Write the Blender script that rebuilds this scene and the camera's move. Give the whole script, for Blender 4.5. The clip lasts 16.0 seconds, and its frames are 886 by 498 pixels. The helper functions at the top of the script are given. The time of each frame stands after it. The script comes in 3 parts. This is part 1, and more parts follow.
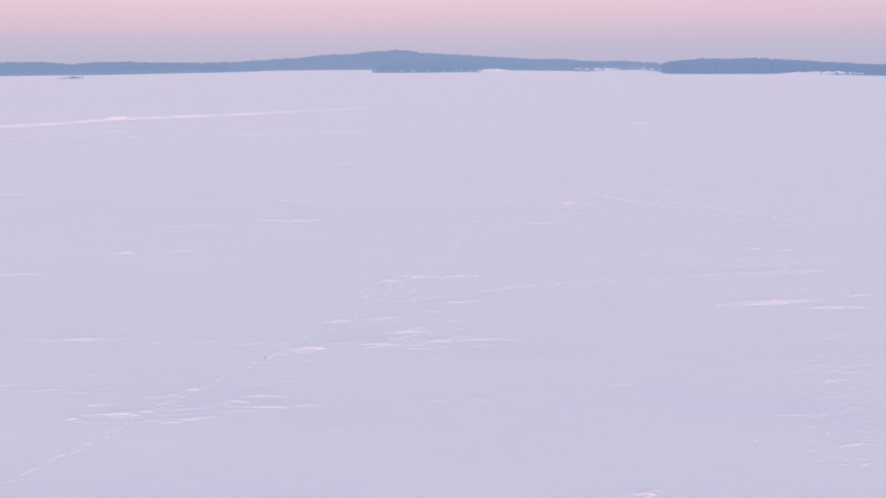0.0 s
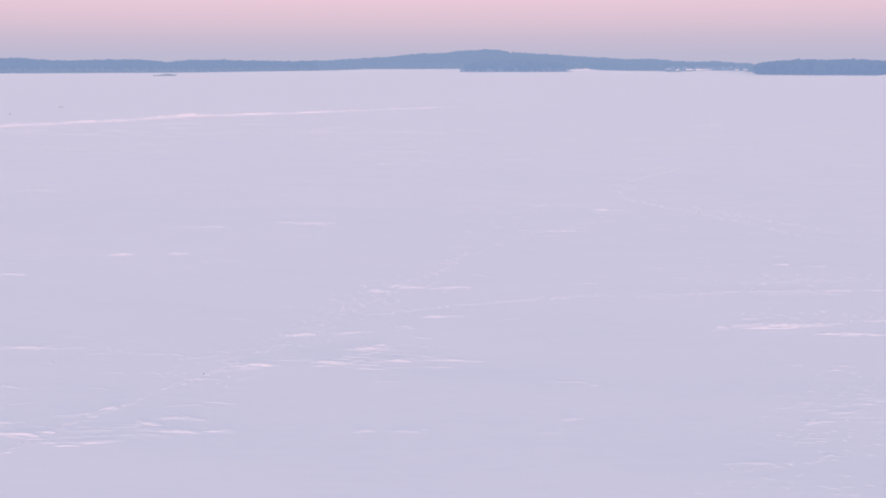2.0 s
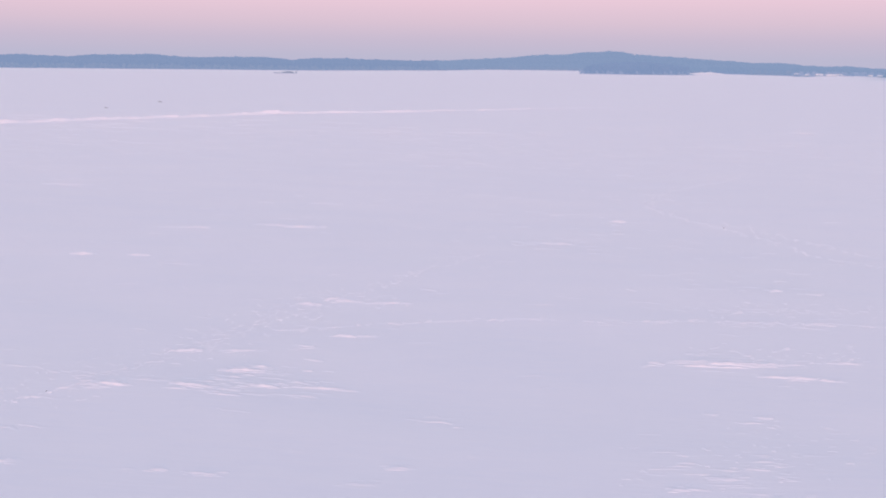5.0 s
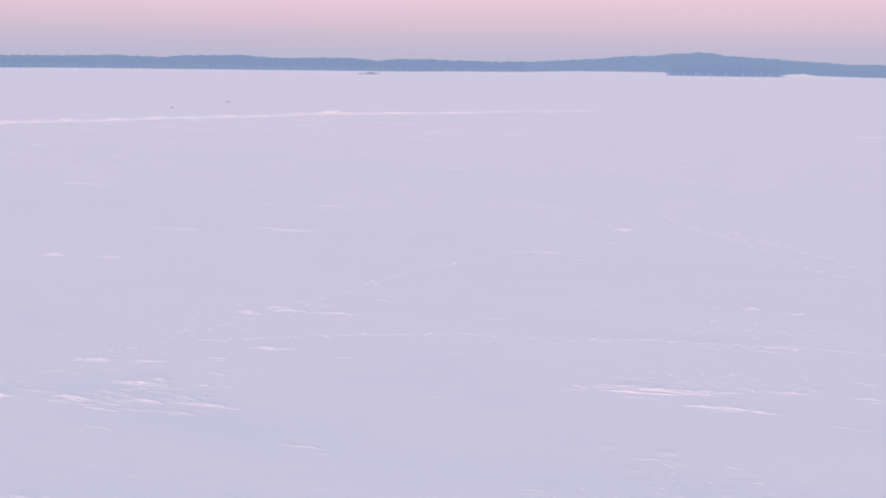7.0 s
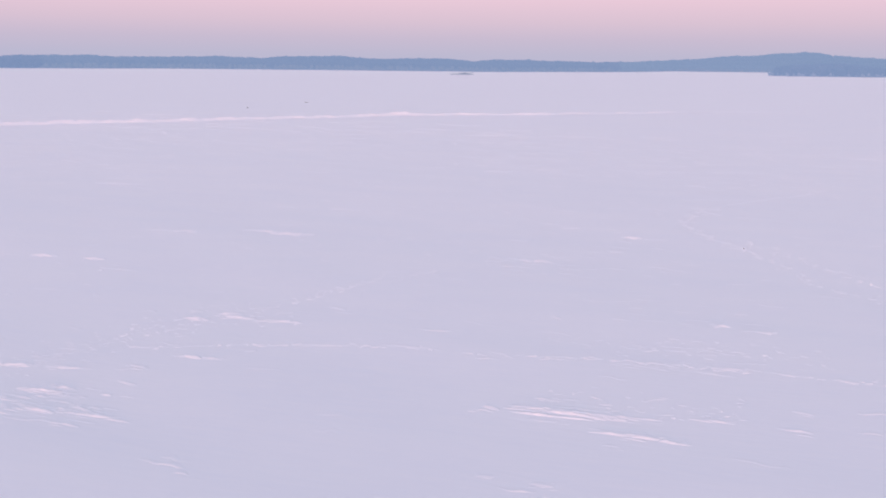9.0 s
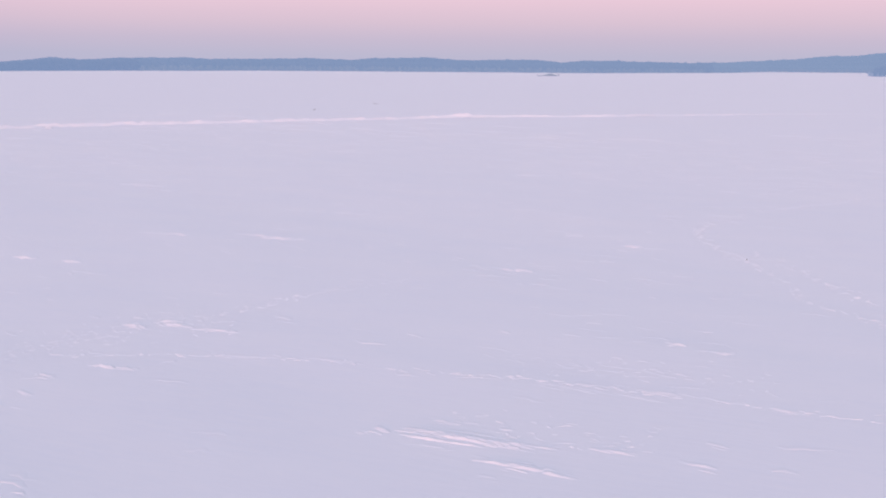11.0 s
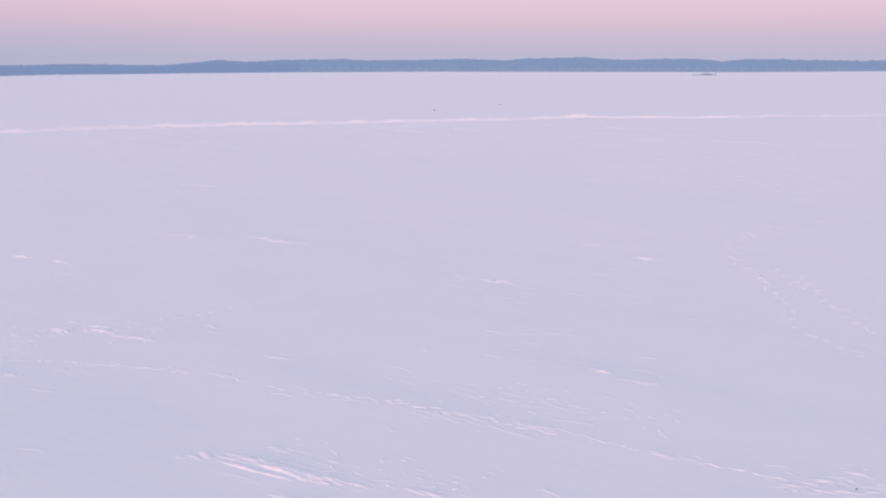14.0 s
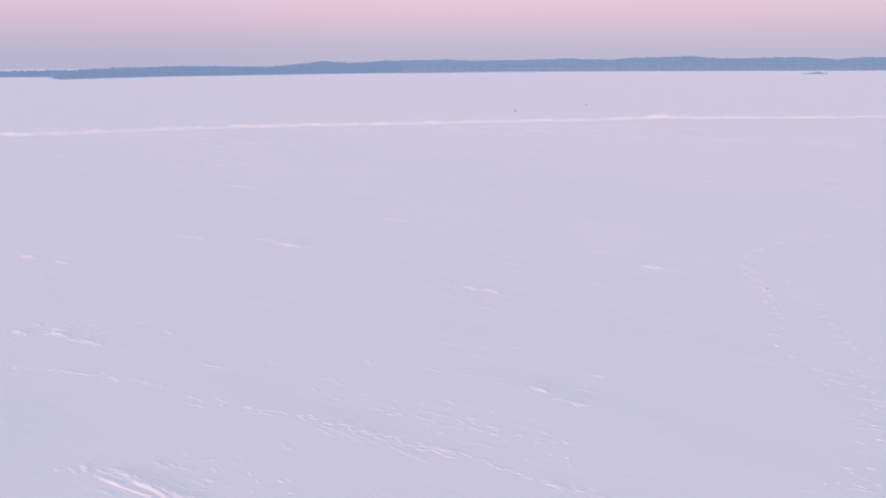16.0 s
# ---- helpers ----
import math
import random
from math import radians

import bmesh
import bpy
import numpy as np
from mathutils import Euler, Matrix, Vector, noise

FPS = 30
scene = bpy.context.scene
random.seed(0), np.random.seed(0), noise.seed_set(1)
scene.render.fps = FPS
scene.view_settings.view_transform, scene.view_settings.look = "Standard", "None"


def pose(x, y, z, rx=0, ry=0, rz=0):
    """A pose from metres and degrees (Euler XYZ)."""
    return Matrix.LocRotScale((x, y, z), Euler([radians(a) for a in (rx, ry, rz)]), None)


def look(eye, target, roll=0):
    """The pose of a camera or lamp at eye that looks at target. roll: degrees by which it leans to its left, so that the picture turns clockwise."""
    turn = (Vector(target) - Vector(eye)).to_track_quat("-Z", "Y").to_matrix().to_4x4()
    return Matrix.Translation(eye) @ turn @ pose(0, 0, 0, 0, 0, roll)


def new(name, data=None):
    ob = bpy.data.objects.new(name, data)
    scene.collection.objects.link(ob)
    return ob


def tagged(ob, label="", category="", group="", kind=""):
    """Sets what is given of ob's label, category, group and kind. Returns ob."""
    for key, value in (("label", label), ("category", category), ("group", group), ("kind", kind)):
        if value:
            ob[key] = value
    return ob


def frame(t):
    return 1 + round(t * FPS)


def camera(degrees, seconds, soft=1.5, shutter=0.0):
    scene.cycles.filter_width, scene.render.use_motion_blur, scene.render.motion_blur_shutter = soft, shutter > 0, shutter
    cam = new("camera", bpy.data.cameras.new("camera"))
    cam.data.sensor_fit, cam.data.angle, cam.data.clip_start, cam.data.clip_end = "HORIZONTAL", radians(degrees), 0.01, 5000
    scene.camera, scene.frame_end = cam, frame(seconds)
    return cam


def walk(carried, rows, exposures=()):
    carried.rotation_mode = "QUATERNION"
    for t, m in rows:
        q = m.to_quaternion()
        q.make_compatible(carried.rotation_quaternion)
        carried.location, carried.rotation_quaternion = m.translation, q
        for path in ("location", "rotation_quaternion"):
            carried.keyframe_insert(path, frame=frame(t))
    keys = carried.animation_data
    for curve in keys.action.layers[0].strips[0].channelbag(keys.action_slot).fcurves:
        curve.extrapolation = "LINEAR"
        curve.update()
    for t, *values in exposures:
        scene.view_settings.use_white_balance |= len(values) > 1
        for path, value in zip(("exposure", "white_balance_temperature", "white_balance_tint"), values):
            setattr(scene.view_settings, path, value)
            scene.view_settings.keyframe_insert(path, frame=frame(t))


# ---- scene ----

# seconds, place in metres, heading, tilt and lean in degrees
PATH = [
    (0.0, 1.54, 0.46, 12.15, 0.95, -10.20, -0.45),
    (0.5, 2.80, 1.37, 12.13, 2.36, -10.23, -0.40),
    (1.0, 4.10, 2.33, 12.11, 3.64, -10.23, -0.32),
    (1.5, 5.41, 3.33, 12.07, 4.82, -10.22, -0.22),
    (2.0, 6.72, 4.34, 12.04, 5.91, -10.21, -0.14),
    (2.5, 8.04, 5.35, 12.00, 7.03, -10.20, -0.08),
    (3.0, 9.39, 6.35, 11.97, 8.13, -10.18, 0.02),
    (3.5, 10.79, 7.35, 11.94, 9.18, -10.18, 0.16),
    (4.0, 12.22, 8.33, 11.91, 10.33, -10.19, 0.32),
    (6.5, 19.64, 13.51, 11.89, 16.19, -10.19, 0.81),
    (7.0, 21.08, 14.60, 11.90, 17.47, -10.19, 0.74),
    (7.5, 22.55, 15.65, 11.92, 18.77, -10.20, 0.71),
    (8.0, 24.05, 16.69, 11.96, 20.13, -10.19, 0.70),
    (8.5, 25.54, 17.69, 12.01, 21.51, -10.23, 0.70),
    (9.0, 26.99, 18.69, 12.07, 22.95, -10.23, 0.65),
    (11.5, 33.48, 24.93, 12.12, 29.20, -10.22, 0.44),
    (12.0, 34.75, 26.27, 12.10, 30.39, -10.24, 0.41),
    (12.5, 35.98, 27.62, 12.10, 31.75, -10.22, 0.34),
    (13.0, 37.16, 28.98, 12.10, 33.34, -10.24, 0.28),
    (13.5, 38.29, 30.36, 12.10, 35.09, -10.21, 0.19),
    (14.0, 39.38, 31.75, 12.10, 36.90, -10.22, 0.06),
    (14.5, 40.43, 33.17, 12.10, 38.60, -10.21, -0.06),
    (15.0, 41.46, 34.60, 12.09, 40.08, -10.25, -0.12),
    (15.5, 42.41, 36.03, 12.09, 41.45, -10.25, -0.19),
    (16.0, 43.30, 37.44, 12.10, 42.83, -10.20, -0.27),
]
cam = camera(46.76, 16.0, soft=2.0)
walk(cam, [(t, pose(x, y, z, 0, 0, yaw) @ pose(0, 0, 0, 90 + tilt) @ pose(0, 0, 0, 0, 0, lean))
           for t, x, y, z, yaw, tilt, lean in PATH])

# ---- light: winter dusk, the sun just going down behind the camera ----
SUN_HEADING = 192.0     # degrees, counted like the camera's heading
SUN_HEIGHT = 4.5
world = bpy.data.worlds.new("dusk_sky")
scene.world = world
world.use_nodes = True


def node(tree, kind, **inputs):
    n = tree.nodes.new(kind)
    for key, value in inputs.items():
        n.inputs[key.replace("_", " ")].default_value = value
    return n


def ramp_of(tree, source, stops, interpolation="EASE"):
    r = tree.nodes.new("ShaderNodeValToRGB")
    e = r.color_ramp.elements
    r.color_ramp.interpolation = interpolation
    while len(e) < len(stops):
        e.new(0.5)
    for el, (p, c) in zip(e, stops):
        el.position = p
        el.color = (*c, 1.0)
    tree.links.new(source, r.inputs["Fac"])
    return r.outputs["Color"]


def build_sky():
    t = world.node_tree
    t.nodes.clear()
    coord = t.nodes.new("ShaderNodeTexCoord")
    sep = t.nodes.new("ShaderNodeSeparateXYZ")
    t.links.new(coord.outputs["Generated"], sep.inputs[0])
    # the earth's grey-blue shadow on the horizon, the pink belt over it, then paling blue
    sky = ramp_of(t, sep.outputs["Z"], [
        (0.000, (0.500, 0.487, 0.645)),
        (0.008, (0.505, 0.487, 0.640)),
        (0.024, (0.580, 0.502, 0.640)),
        (0.040, (0.695, 0.542, 0.655)),
        (0.062, (0.815, 0.588, 0.694)),
        (0.120, (0.850, 0.660, 0.735)),
        (0.280, (0.780, 0.695, 0.790)),
        (1.000, (0.532, 0.594, 0.826))], "LINEAR")
    # warm glow round the place where the sun went down
    a = radians(SUN_HEADING)
    dot = t.nodes.new("ShaderNodeVectorMath")
    dot.operation = "DOT_PRODUCT"
    dot.inputs[1].default_value = (-math.sin(a), math.cos(a), 0.05)
    t.links.new(coord.outputs["Generated"], dot.inputs[0])
    glow = ramp_of(t, dot.outputs["Value"], [
        (0.0, (0, 0, 0)), (0.62, (0.02, 0.01, 0.0)), (0.88, (0.16, 0.08, 0.03)), (1.0, (0.55, 0.30, 0.14))])
    # the belt is brightest opposite the sun and dims to both sides
    turned = t.nodes.new("ShaderNodeMath")
    turned.operation = "MULTIPLY"
    turned.inputs[1].default_value = -1.0
    t.links.new(dot.outputs["Value"], turned.inputs[0])
    dim = ramp_of(t, turned.outputs[0], [
        (0.0, (1, 1, 1)), (0.45, (0.93, 0.945, 0.98)), (0.66, (0.935, 0.95, 0.98)), (0.86, (1.0, 1.0, 1.0)), (1.0, (1.01, 1.005, 1.0))])
    belt = t.nodes.new("ShaderNodeMix")
    belt.data_type, belt.blend_type = "RGBA", "MULTIPLY"
    belt.inputs["Factor"].default_value = 1.0
    t.links.new(sky, belt.inputs["A"])
    t.links.new(dim, belt.inputs["B"])
    add = t.nodes.new("ShaderNodeMix")
    add.data_type, add.blend_type = "RGBA", "ADD"
    add.inputs["Factor"].default_value = 1.0
    t.links.new(belt.outputs["Result"], add.inputs["A"])
    t.links.new(glow, add.inputs["B"])
    bg = t.nodes.new("ShaderNodeBackground")
    bg.inputs["Strength"].default_value = 1.0
    out = t.nodes.new("ShaderNodeOutputWorld")
    t.links.new(add.outputs["Result"], bg.inputs["Color"])
    t.links.new(bg.outputs[0], out.inputs["Surface"])


build_sky()
lamp = bpy.data.lights.new("low_sun", "SUN")
lamp.energy, lamp.angle, lamp.color = 2.05, radians(12), (1.0, 0.53, 0.50)
sun = new("low_sun", lamp)
a = radians(SUN_HEADING)
e = radians(SUN_HEIGHT)
toward = Vector((-math.sin(a) * math.cos(e), math.cos(a) * math.cos(e), math.sin(e)))
sun.matrix_world = look(toward * 100, (0, 0, 0))

# ---- materials ----
WIND = 5.0              # degrees: the drifts lie along this line


def material(name):
    m = bpy.data.materials.new(name)
    m.use_nodes = True
    return m, m.node_tree, m.node_tree.nodes["Principled BSDF"]


def coords(tree, scale=(1, 1, 1), turn=0.0):
    g = tree.nodes.new("ShaderNodeNewGeometry")
    mp = tree.nodes.new("ShaderNodeMapping")
    mp.vector_type = "TEXTURE"
    mp.inputs["Rotation"].default_value = (0, 0, radians(turn))
    mp.inputs["Scale"].default_value = scale
    tree.links.new(g.outputs["Position"], mp.inputs["Vector"])
    return mp.outputs["Vector"]


def noise_of(tree, vector, scale, detail=4.0, rough=0.55):
    n = node(tree, "ShaderNodeTexNoise", Scale=scale, Detail=detail, Roughness=rough)
    tree.links.new(vector, n.inputs["Vector"])
    return n.outputs["Fac"]


def mixed(tree, fac, one, two):
    m = tree.nodes.new("ShaderNodeMix")
    m.data_type = "RGBA"
    tree.links.new(fac, m.inputs["Factor"])
    for key, c in (("A", one), ("B", two)):
        if isinstance(c, tuple):
            m.inputs[key].default_value = (*c, 1.0)
        else:
            tree.links.new(c, m.inputs[key])
    return m.outputs["Result"]


def snow_material(name, strength=1.0, fine=1.0):
    m, t, p = material(name)
    broad = noise_of(t, coords(t, (9.0, 3.5, 4.0), WIND), 1.0, 3.0)
    grain = noise_of(t, coords(t, (1.6, 0.28, 0.5), WIND), 1.0, 5.0, 0.6)
    wide = noise_of(t, coords(t, (38.0, 16.0, 10.0), WIND + 20), 1.0, 3.0)
    tone = mixed(t, broad, (0.747, 0.791, 0.848), (0.825, 0.850, 0.868))
    old = mixed(t, broad, (0.694, 0.756, 0.843), (0.791, 0.825, 0.868))
    tone = mixed(t, wide, old, tone)
    tone = mixed(t, grain, tone, (0.815, 0.840, 0.868))
    t.links.new(tone, p.inputs["Base Color"])
    p.inputs["Roughness"].default_value = 0.62
    p.inputs["Specular IOR Level"].default_value = 0.5
    p.inputs["Diffuse Roughness"].default_value = 0.08
    # wind crust: long low ripples, and a finer grain across them
    add = t.nodes.new("ShaderNodeMath")
    add.operation = "MULTIPLY_ADD"
    t.links.new(broad, add.inputs[0])
    add.inputs[1].default_value = 1.6
    t.links.new(grain, add.inputs[2])
    b1 = node(t, "ShaderNodeBump", Strength=0.13 * strength, Distance=0.10)
    t.links.new(add.outputs[0], b1.inputs["Height"])
    b2 = node(t, "ShaderNodeBump", Strength=0.08 * fine, Distance=0.02)
    t.links.new(noise_of(t, coords(t, (0.16, 0.05, 0.08), WIND), 1.0, 3.0), b2.inputs["Height"])
    t.links.new(b1.outputs[0], b2.inputs["Normal"])
    t.links.new(b2.outputs[0], p.inputs["Normal"])
    return m


def distant_material(name, low, high, haze_glow):
    """The backdrop of woods more than a kilometre off; last colour: dusk haze painted on as emission."""
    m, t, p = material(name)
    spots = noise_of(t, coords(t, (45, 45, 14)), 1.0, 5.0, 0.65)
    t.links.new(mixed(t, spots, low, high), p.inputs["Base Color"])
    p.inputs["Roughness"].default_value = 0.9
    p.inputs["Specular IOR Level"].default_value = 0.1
    p.inputs["Emission Color"].default_value = (*haze_glow, 1.0)
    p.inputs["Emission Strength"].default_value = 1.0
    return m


def plain_material(name, one, two, size, rough=0.85, bump=0.3):
    m, t, p = material(name)
    n = noise_of(t, coords(t, (size, size, size)), 1.0, 5.0)
    t.links.new(mixed(t, n, one, two), p.inputs["Base Color"])
    p.inputs["Roughness"].default_value = rough
    p.inputs["Specular IOR Level"].default_value = 0.2
    b = node(t, "ShaderNodeBump", Strength=bump, Distance=size * 0.2)
    t.links.new(n, b.inputs["Height"])
    t.links.new(b.outputs[0], p.inputs["Normal"])
    return m


SNOW = snow_material("wind_packed_snow")
CRUST = snow_material("drift_crust_snow", 0.6, 1.4)
# Last colour of each: dusk haze painted as glow, not the surface's own.
WOODS = distant_material("hazed_woods", (0.010, 0.014, 0.013), (0.030, 0.036, 0.040), (0.206, 0.283, 0.470))
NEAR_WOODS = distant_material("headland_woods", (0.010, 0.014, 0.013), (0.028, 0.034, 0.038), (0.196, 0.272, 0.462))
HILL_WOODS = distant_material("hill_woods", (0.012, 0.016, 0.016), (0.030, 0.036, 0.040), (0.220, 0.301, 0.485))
# Slightly paler glow: mist and frost at the foot of the woods, painted in.
THICKET = distant_material("hoar_haze_thicket", (0.020, 0.024, 0.026), (0.048, 0.052, 0.058), (0.220, 0.292, 0.466))
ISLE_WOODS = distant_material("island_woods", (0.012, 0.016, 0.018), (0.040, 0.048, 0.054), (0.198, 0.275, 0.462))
HOAR = distant_material("hoar_haze_twigs", (0.03, 0.04, 0.05), (0.16, 0.17, 0.19), (0.20, 0.27, 0.44))
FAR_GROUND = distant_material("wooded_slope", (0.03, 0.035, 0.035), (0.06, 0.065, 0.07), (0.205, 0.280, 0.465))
# Walls, reeds and bark are dark; their greyness is haze added as glow.
HOUSE_WALL = distant_material("hazed_house_wall", (0.05, 0.045, 0.045), (0.10, 0.095, 0.095), (0.21, 0.27, 0.41))
REED = distant_material("hazed_reed", (0.04, 0.045, 0.05), (0.10, 0.105, 0.12), (0.205, 0.255, 0.375))
BARK = distant_material("hazed_bark", (0.04, 0.04, 0.045), (0.08, 0.08, 0.09), (0.19, 0.235, 0.35))
CLOD = plain_material("frozen_clod", (0.030, 0.024, 0.020), (0.07, 0.055, 0.045), 0.05)

# ---- helpers of this scene ----


def mesh_from(name, verts, faces, mat, smooth=True):
    me = bpy.data.meshes.new(name)
    me.from_pydata([tuple(v) for v in verts], [], [tuple(f) for f in faces])
    me.materials.append(mat)
    if smooth:
        me.polygons.foreach_set("use_smooth", [True] * len(me.polygons))
    me.update()
    return me


def part(name, verts, faces, mat, parent, label="", smooth=True):
    ob = new(name, mesh_from(name, verts, faces, mat, smooth))
    ob.parent = parent
    return tagged(ob, label)


def swell(x, y):
    """The height of the snow: low waves that flatten out with the distance."""
    x, y = np.asarray(x, float), np.asarray(y, float)
    h = (0.030 * np.sin(0.21 * x + 0.62 * y + 0.6) * np.sin(0.13 * x - 0.11 * y)
         + 0.006 * np.sin(0.11 * x + 1.05 * y + 1.7 * np.sin(0.17 * x))
         + 0.060 * np.sin(0.045 * x + 0.17 * y + 2.0))
    return h * np.clip((420 - np.hypot(x, y)) / 300, 0, 1)


def lift_at(x, y):
    """The same height for one place."""
    s = math.sin
    h = (0.030 * s(0.21 * x + 0.62 * y + 0.6) * s(0.13 * x - 0.11 * y)
         + 0.006 * s(0.11 * x + 1.05 * y + 1.7 * s(0.17 * x))
         + 0.060 * s(0.045 * x + 0.17 * y + 2.0))
    return h * min(1.0, max(0.0, (420 - math.hypot(x, y)) / 300))


def sheet_faces(rows, cols, base=0, closed=False):
    out = []
    for i in range(rows - 1):
        for j in range(cols - (0 if closed else 1)):
            k = (j + 1) % cols
            out.append((base + i * cols + j, base + i * cols + k, base + (i + 1) * cols + k, base + (i + 1) * cols + j))
    return out


# ---- the ground: one snow sheet over the frozen lake ----
def graded(low, high, step, far):
    inner = np.arange(low, high + step / 2, step)
    grow, s, out = [], step, 0.0
    while out < far:
        s *= 1.22
        out += s
        grow.append(out)
    grow = np.array(grow)
    return np.concatenate([(inner[0] - grow)[::-1], inner, inner[-1] + grow])


def build_ground():
    xs, ys = graded(-100, 75, 0.6, 4500), graded(18, 165, 0.5, 4500)
    gx, gy = np.meshgrid(xs, ys)
    z = swell(gx, gy)
    verts = np.stack([gx, gy, z], -1).reshape(-1, 3)
    n = len(xs)
    i, j = np.meshgrid(np.arange(len(ys) - 1), np.arange(n - 1), indexing="ij")
    k = (i * n + j).ravel()
    faces = np.stack([k, k + 1, k + n + 1, k + n], -1)
    me = bpy.data.meshes.new("ground")
    me.from_pydata(verts.tolist(), [], faces.tolist())
    me.materials.append(SNOW)
    me.polygons.foreach_set("use_smooth", [True] * len(me.polygons))
    tagged(new("ground", me), "wide flat lavender snow over a frozen lake, wind-rippled", "snow field", kind="structure")


build_ground()

# ---- the far shore: low hills, woods on them ----
SHORE = [(-34, 820), (-23, 930), (-20, 1040), (-17.5, 1140), (-13, 1160), (-11.3, 1200), (-10.8, 1640), (-8, 1690),
         (-6, 1830), (-4, 1960), (-2, 2150), (0, 2500), (2.5, 2850), (10, 2850), (11.5, 2330), (13, 2140), (16, 1960),
         (19, 1770), (37, 1750), (40, 1620), (44, 1550), (48, 1430), (52, 1290), (55, 1250), (58, 1100), (60.2, 1010),
         (60.8, 1250), (66, 1300), (78, 1300)]
CREST = [(-34, -21), (-22, -21), (-20, -4), (-18, 22), (-16, 40), (-14.3, 40), (-13, 41), (-12, 24), (-11, 8), (-10,
         11), (-9, 26), (-8, 22), (-7, 29), (-6, 47), (-5, 48), (-4, 49), (-3, 65), (-2, 71), (-1, 83), (0, 96), (1,
         103), (2, 121), (2.6, 133), (3.4, 145), (4.2, 133), (5, 128), (6, 107), (7, 105), (8, 89), (9, 73), (10, 66),
         (11, 51), (12, 44), (13, 42), (14, 35), (15, 40), (16, 43), (17.5, 49), (19, 52), (20.5, 33), (22, 56),
         (23.5, 53), (25, 50), (26, 46), (27, 58), (28, 70), (29, 66), (30, 60), (31, 56), (32, 41), (33, 48), (34.5,
         53), (36, 47), (38, 41), (39.5, 39), (41, 52), (42.5, 45), (44, 44), (46, 24), (47.5, 41), (49, 10), (50.5,
         -12), (52, -2), (55, 1), (58, -12), (60, -30), (61, -30), (63, -38), (78, -38)]
LOW_LINE = 12.0         # the height at which the skyline's slope counts from


def along(table, az):
    return float(np.interp(az, [p[0] for p in table], [p[1] for p in table]))


def top_height(az, dist):
    ripple = 2 * math.sin(2.3 * az + 1) * math.sin(0.7 * az) + 2.0 * math.sin(5.7 * az + 2 * math.sin(1.9 * az)) + 1.2 * math.sin(17 * az)
    return LOW_LINE + (along(CREST, az) + ripple) * 1e-4 * dist


def hill_height(az, back):
    """The slope behind the shore line, up to the crest 260 m behind it."""
    shore = along(SHORE, az)
    crest = max(0.8, top_height(az, shore + 260) - 14.5)
    f = min(1.0, max(0.0, back / 260))
    return 0.3 + (crest - 0.3) * f * f * (3 - 2 * f)


def at(az, dist):
    r = radians(az)
    return -math.sin(r) * dist, math.cos(r) * dist


def build_hills():
    azs = np.arange(-34, 78.01, 0.4)
    backs = [-6, 0, 40, 90, 140, 200, 260, 420]
    verts = []
    for back in backs:
        for az in azs:
            x, y = at(az, along(SHORE, az) + back)
            z = -1.0 if back < 0 or back > 300 else hill_height(az, back)
            verts.append((x, y, z))
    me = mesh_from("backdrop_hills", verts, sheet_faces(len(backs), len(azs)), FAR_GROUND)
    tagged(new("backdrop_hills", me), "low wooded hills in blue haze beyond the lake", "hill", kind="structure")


def conifer_shape(rng, tiers=3, seg=6):
    verts, faces = [], []
    for k in range(tiers):
        z0, z1 = 0.08 + 0.27 * k, 0.08 + 0.27 * k + 0.40
        r = 0.20 * (1 - 0.24 * k)
        b = len(verts)
        for s in range(seg):
            ang = 2 * math.pi * (s + rng.random() * 0.5) / seg
            q = r * rng.uniform(0.7, 1.2)
            verts.append((q * math.cos(ang), q * math.sin(ang), z0 + rng.uniform(-0.05, 0.05)))
        verts.append((rng.uniform(-0.02, 0.02), rng.uniform(-0.02, 0.02), min(1.0, z1)))
        faces += [(b + s, b + (s + 1) % seg, b + seg) for s in range(seg)]
    return np.array(verts), faces


def birch_shape(rng, seg=6):
    verts, faces = [], []
    for cx, cy, cz, r in [(0, 0, 0.68, 0.27), (rng.uniform(-0.16, 0.16), rng.uniform(-0.16, 0.16), 0.45, 0.24),
                          (rng.uniform(-0.16, 0.16), rng.uniform(-0.16, 0.16), 0.27, 0.20)]:
        b = len(verts)
        for zz, f in ((-0.6, 0.75), (0.05, 1.0), (0.65, 0.7)):
            for s in range(seg):
                ang = 2 * math.pi * s / seg + rng.random()
                q = r * f * rng.uniform(0.75, 1.2)
                verts.append((cx + q * math.cos(ang), cy + q * math.sin(ang), cz + zz * r))
        verts.append((cx, cy, cz + r * 1.15))
        for i in range(2):
            for s in range(seg):
                n = (s + 1) % seg
                faces.append((b + i * seg + s, b + i * seg + n, b + (i + 1) * seg + n))
                faces.append((b + i * seg + s, b + (i + 1) * seg + n, b + (i + 1) * seg + s))
        faces += [(b + 2 * seg + s, b + 2 * seg + (s + 1) % seg, b + 3 * seg) for s in range(seg)]
    return np.array(verts), faces


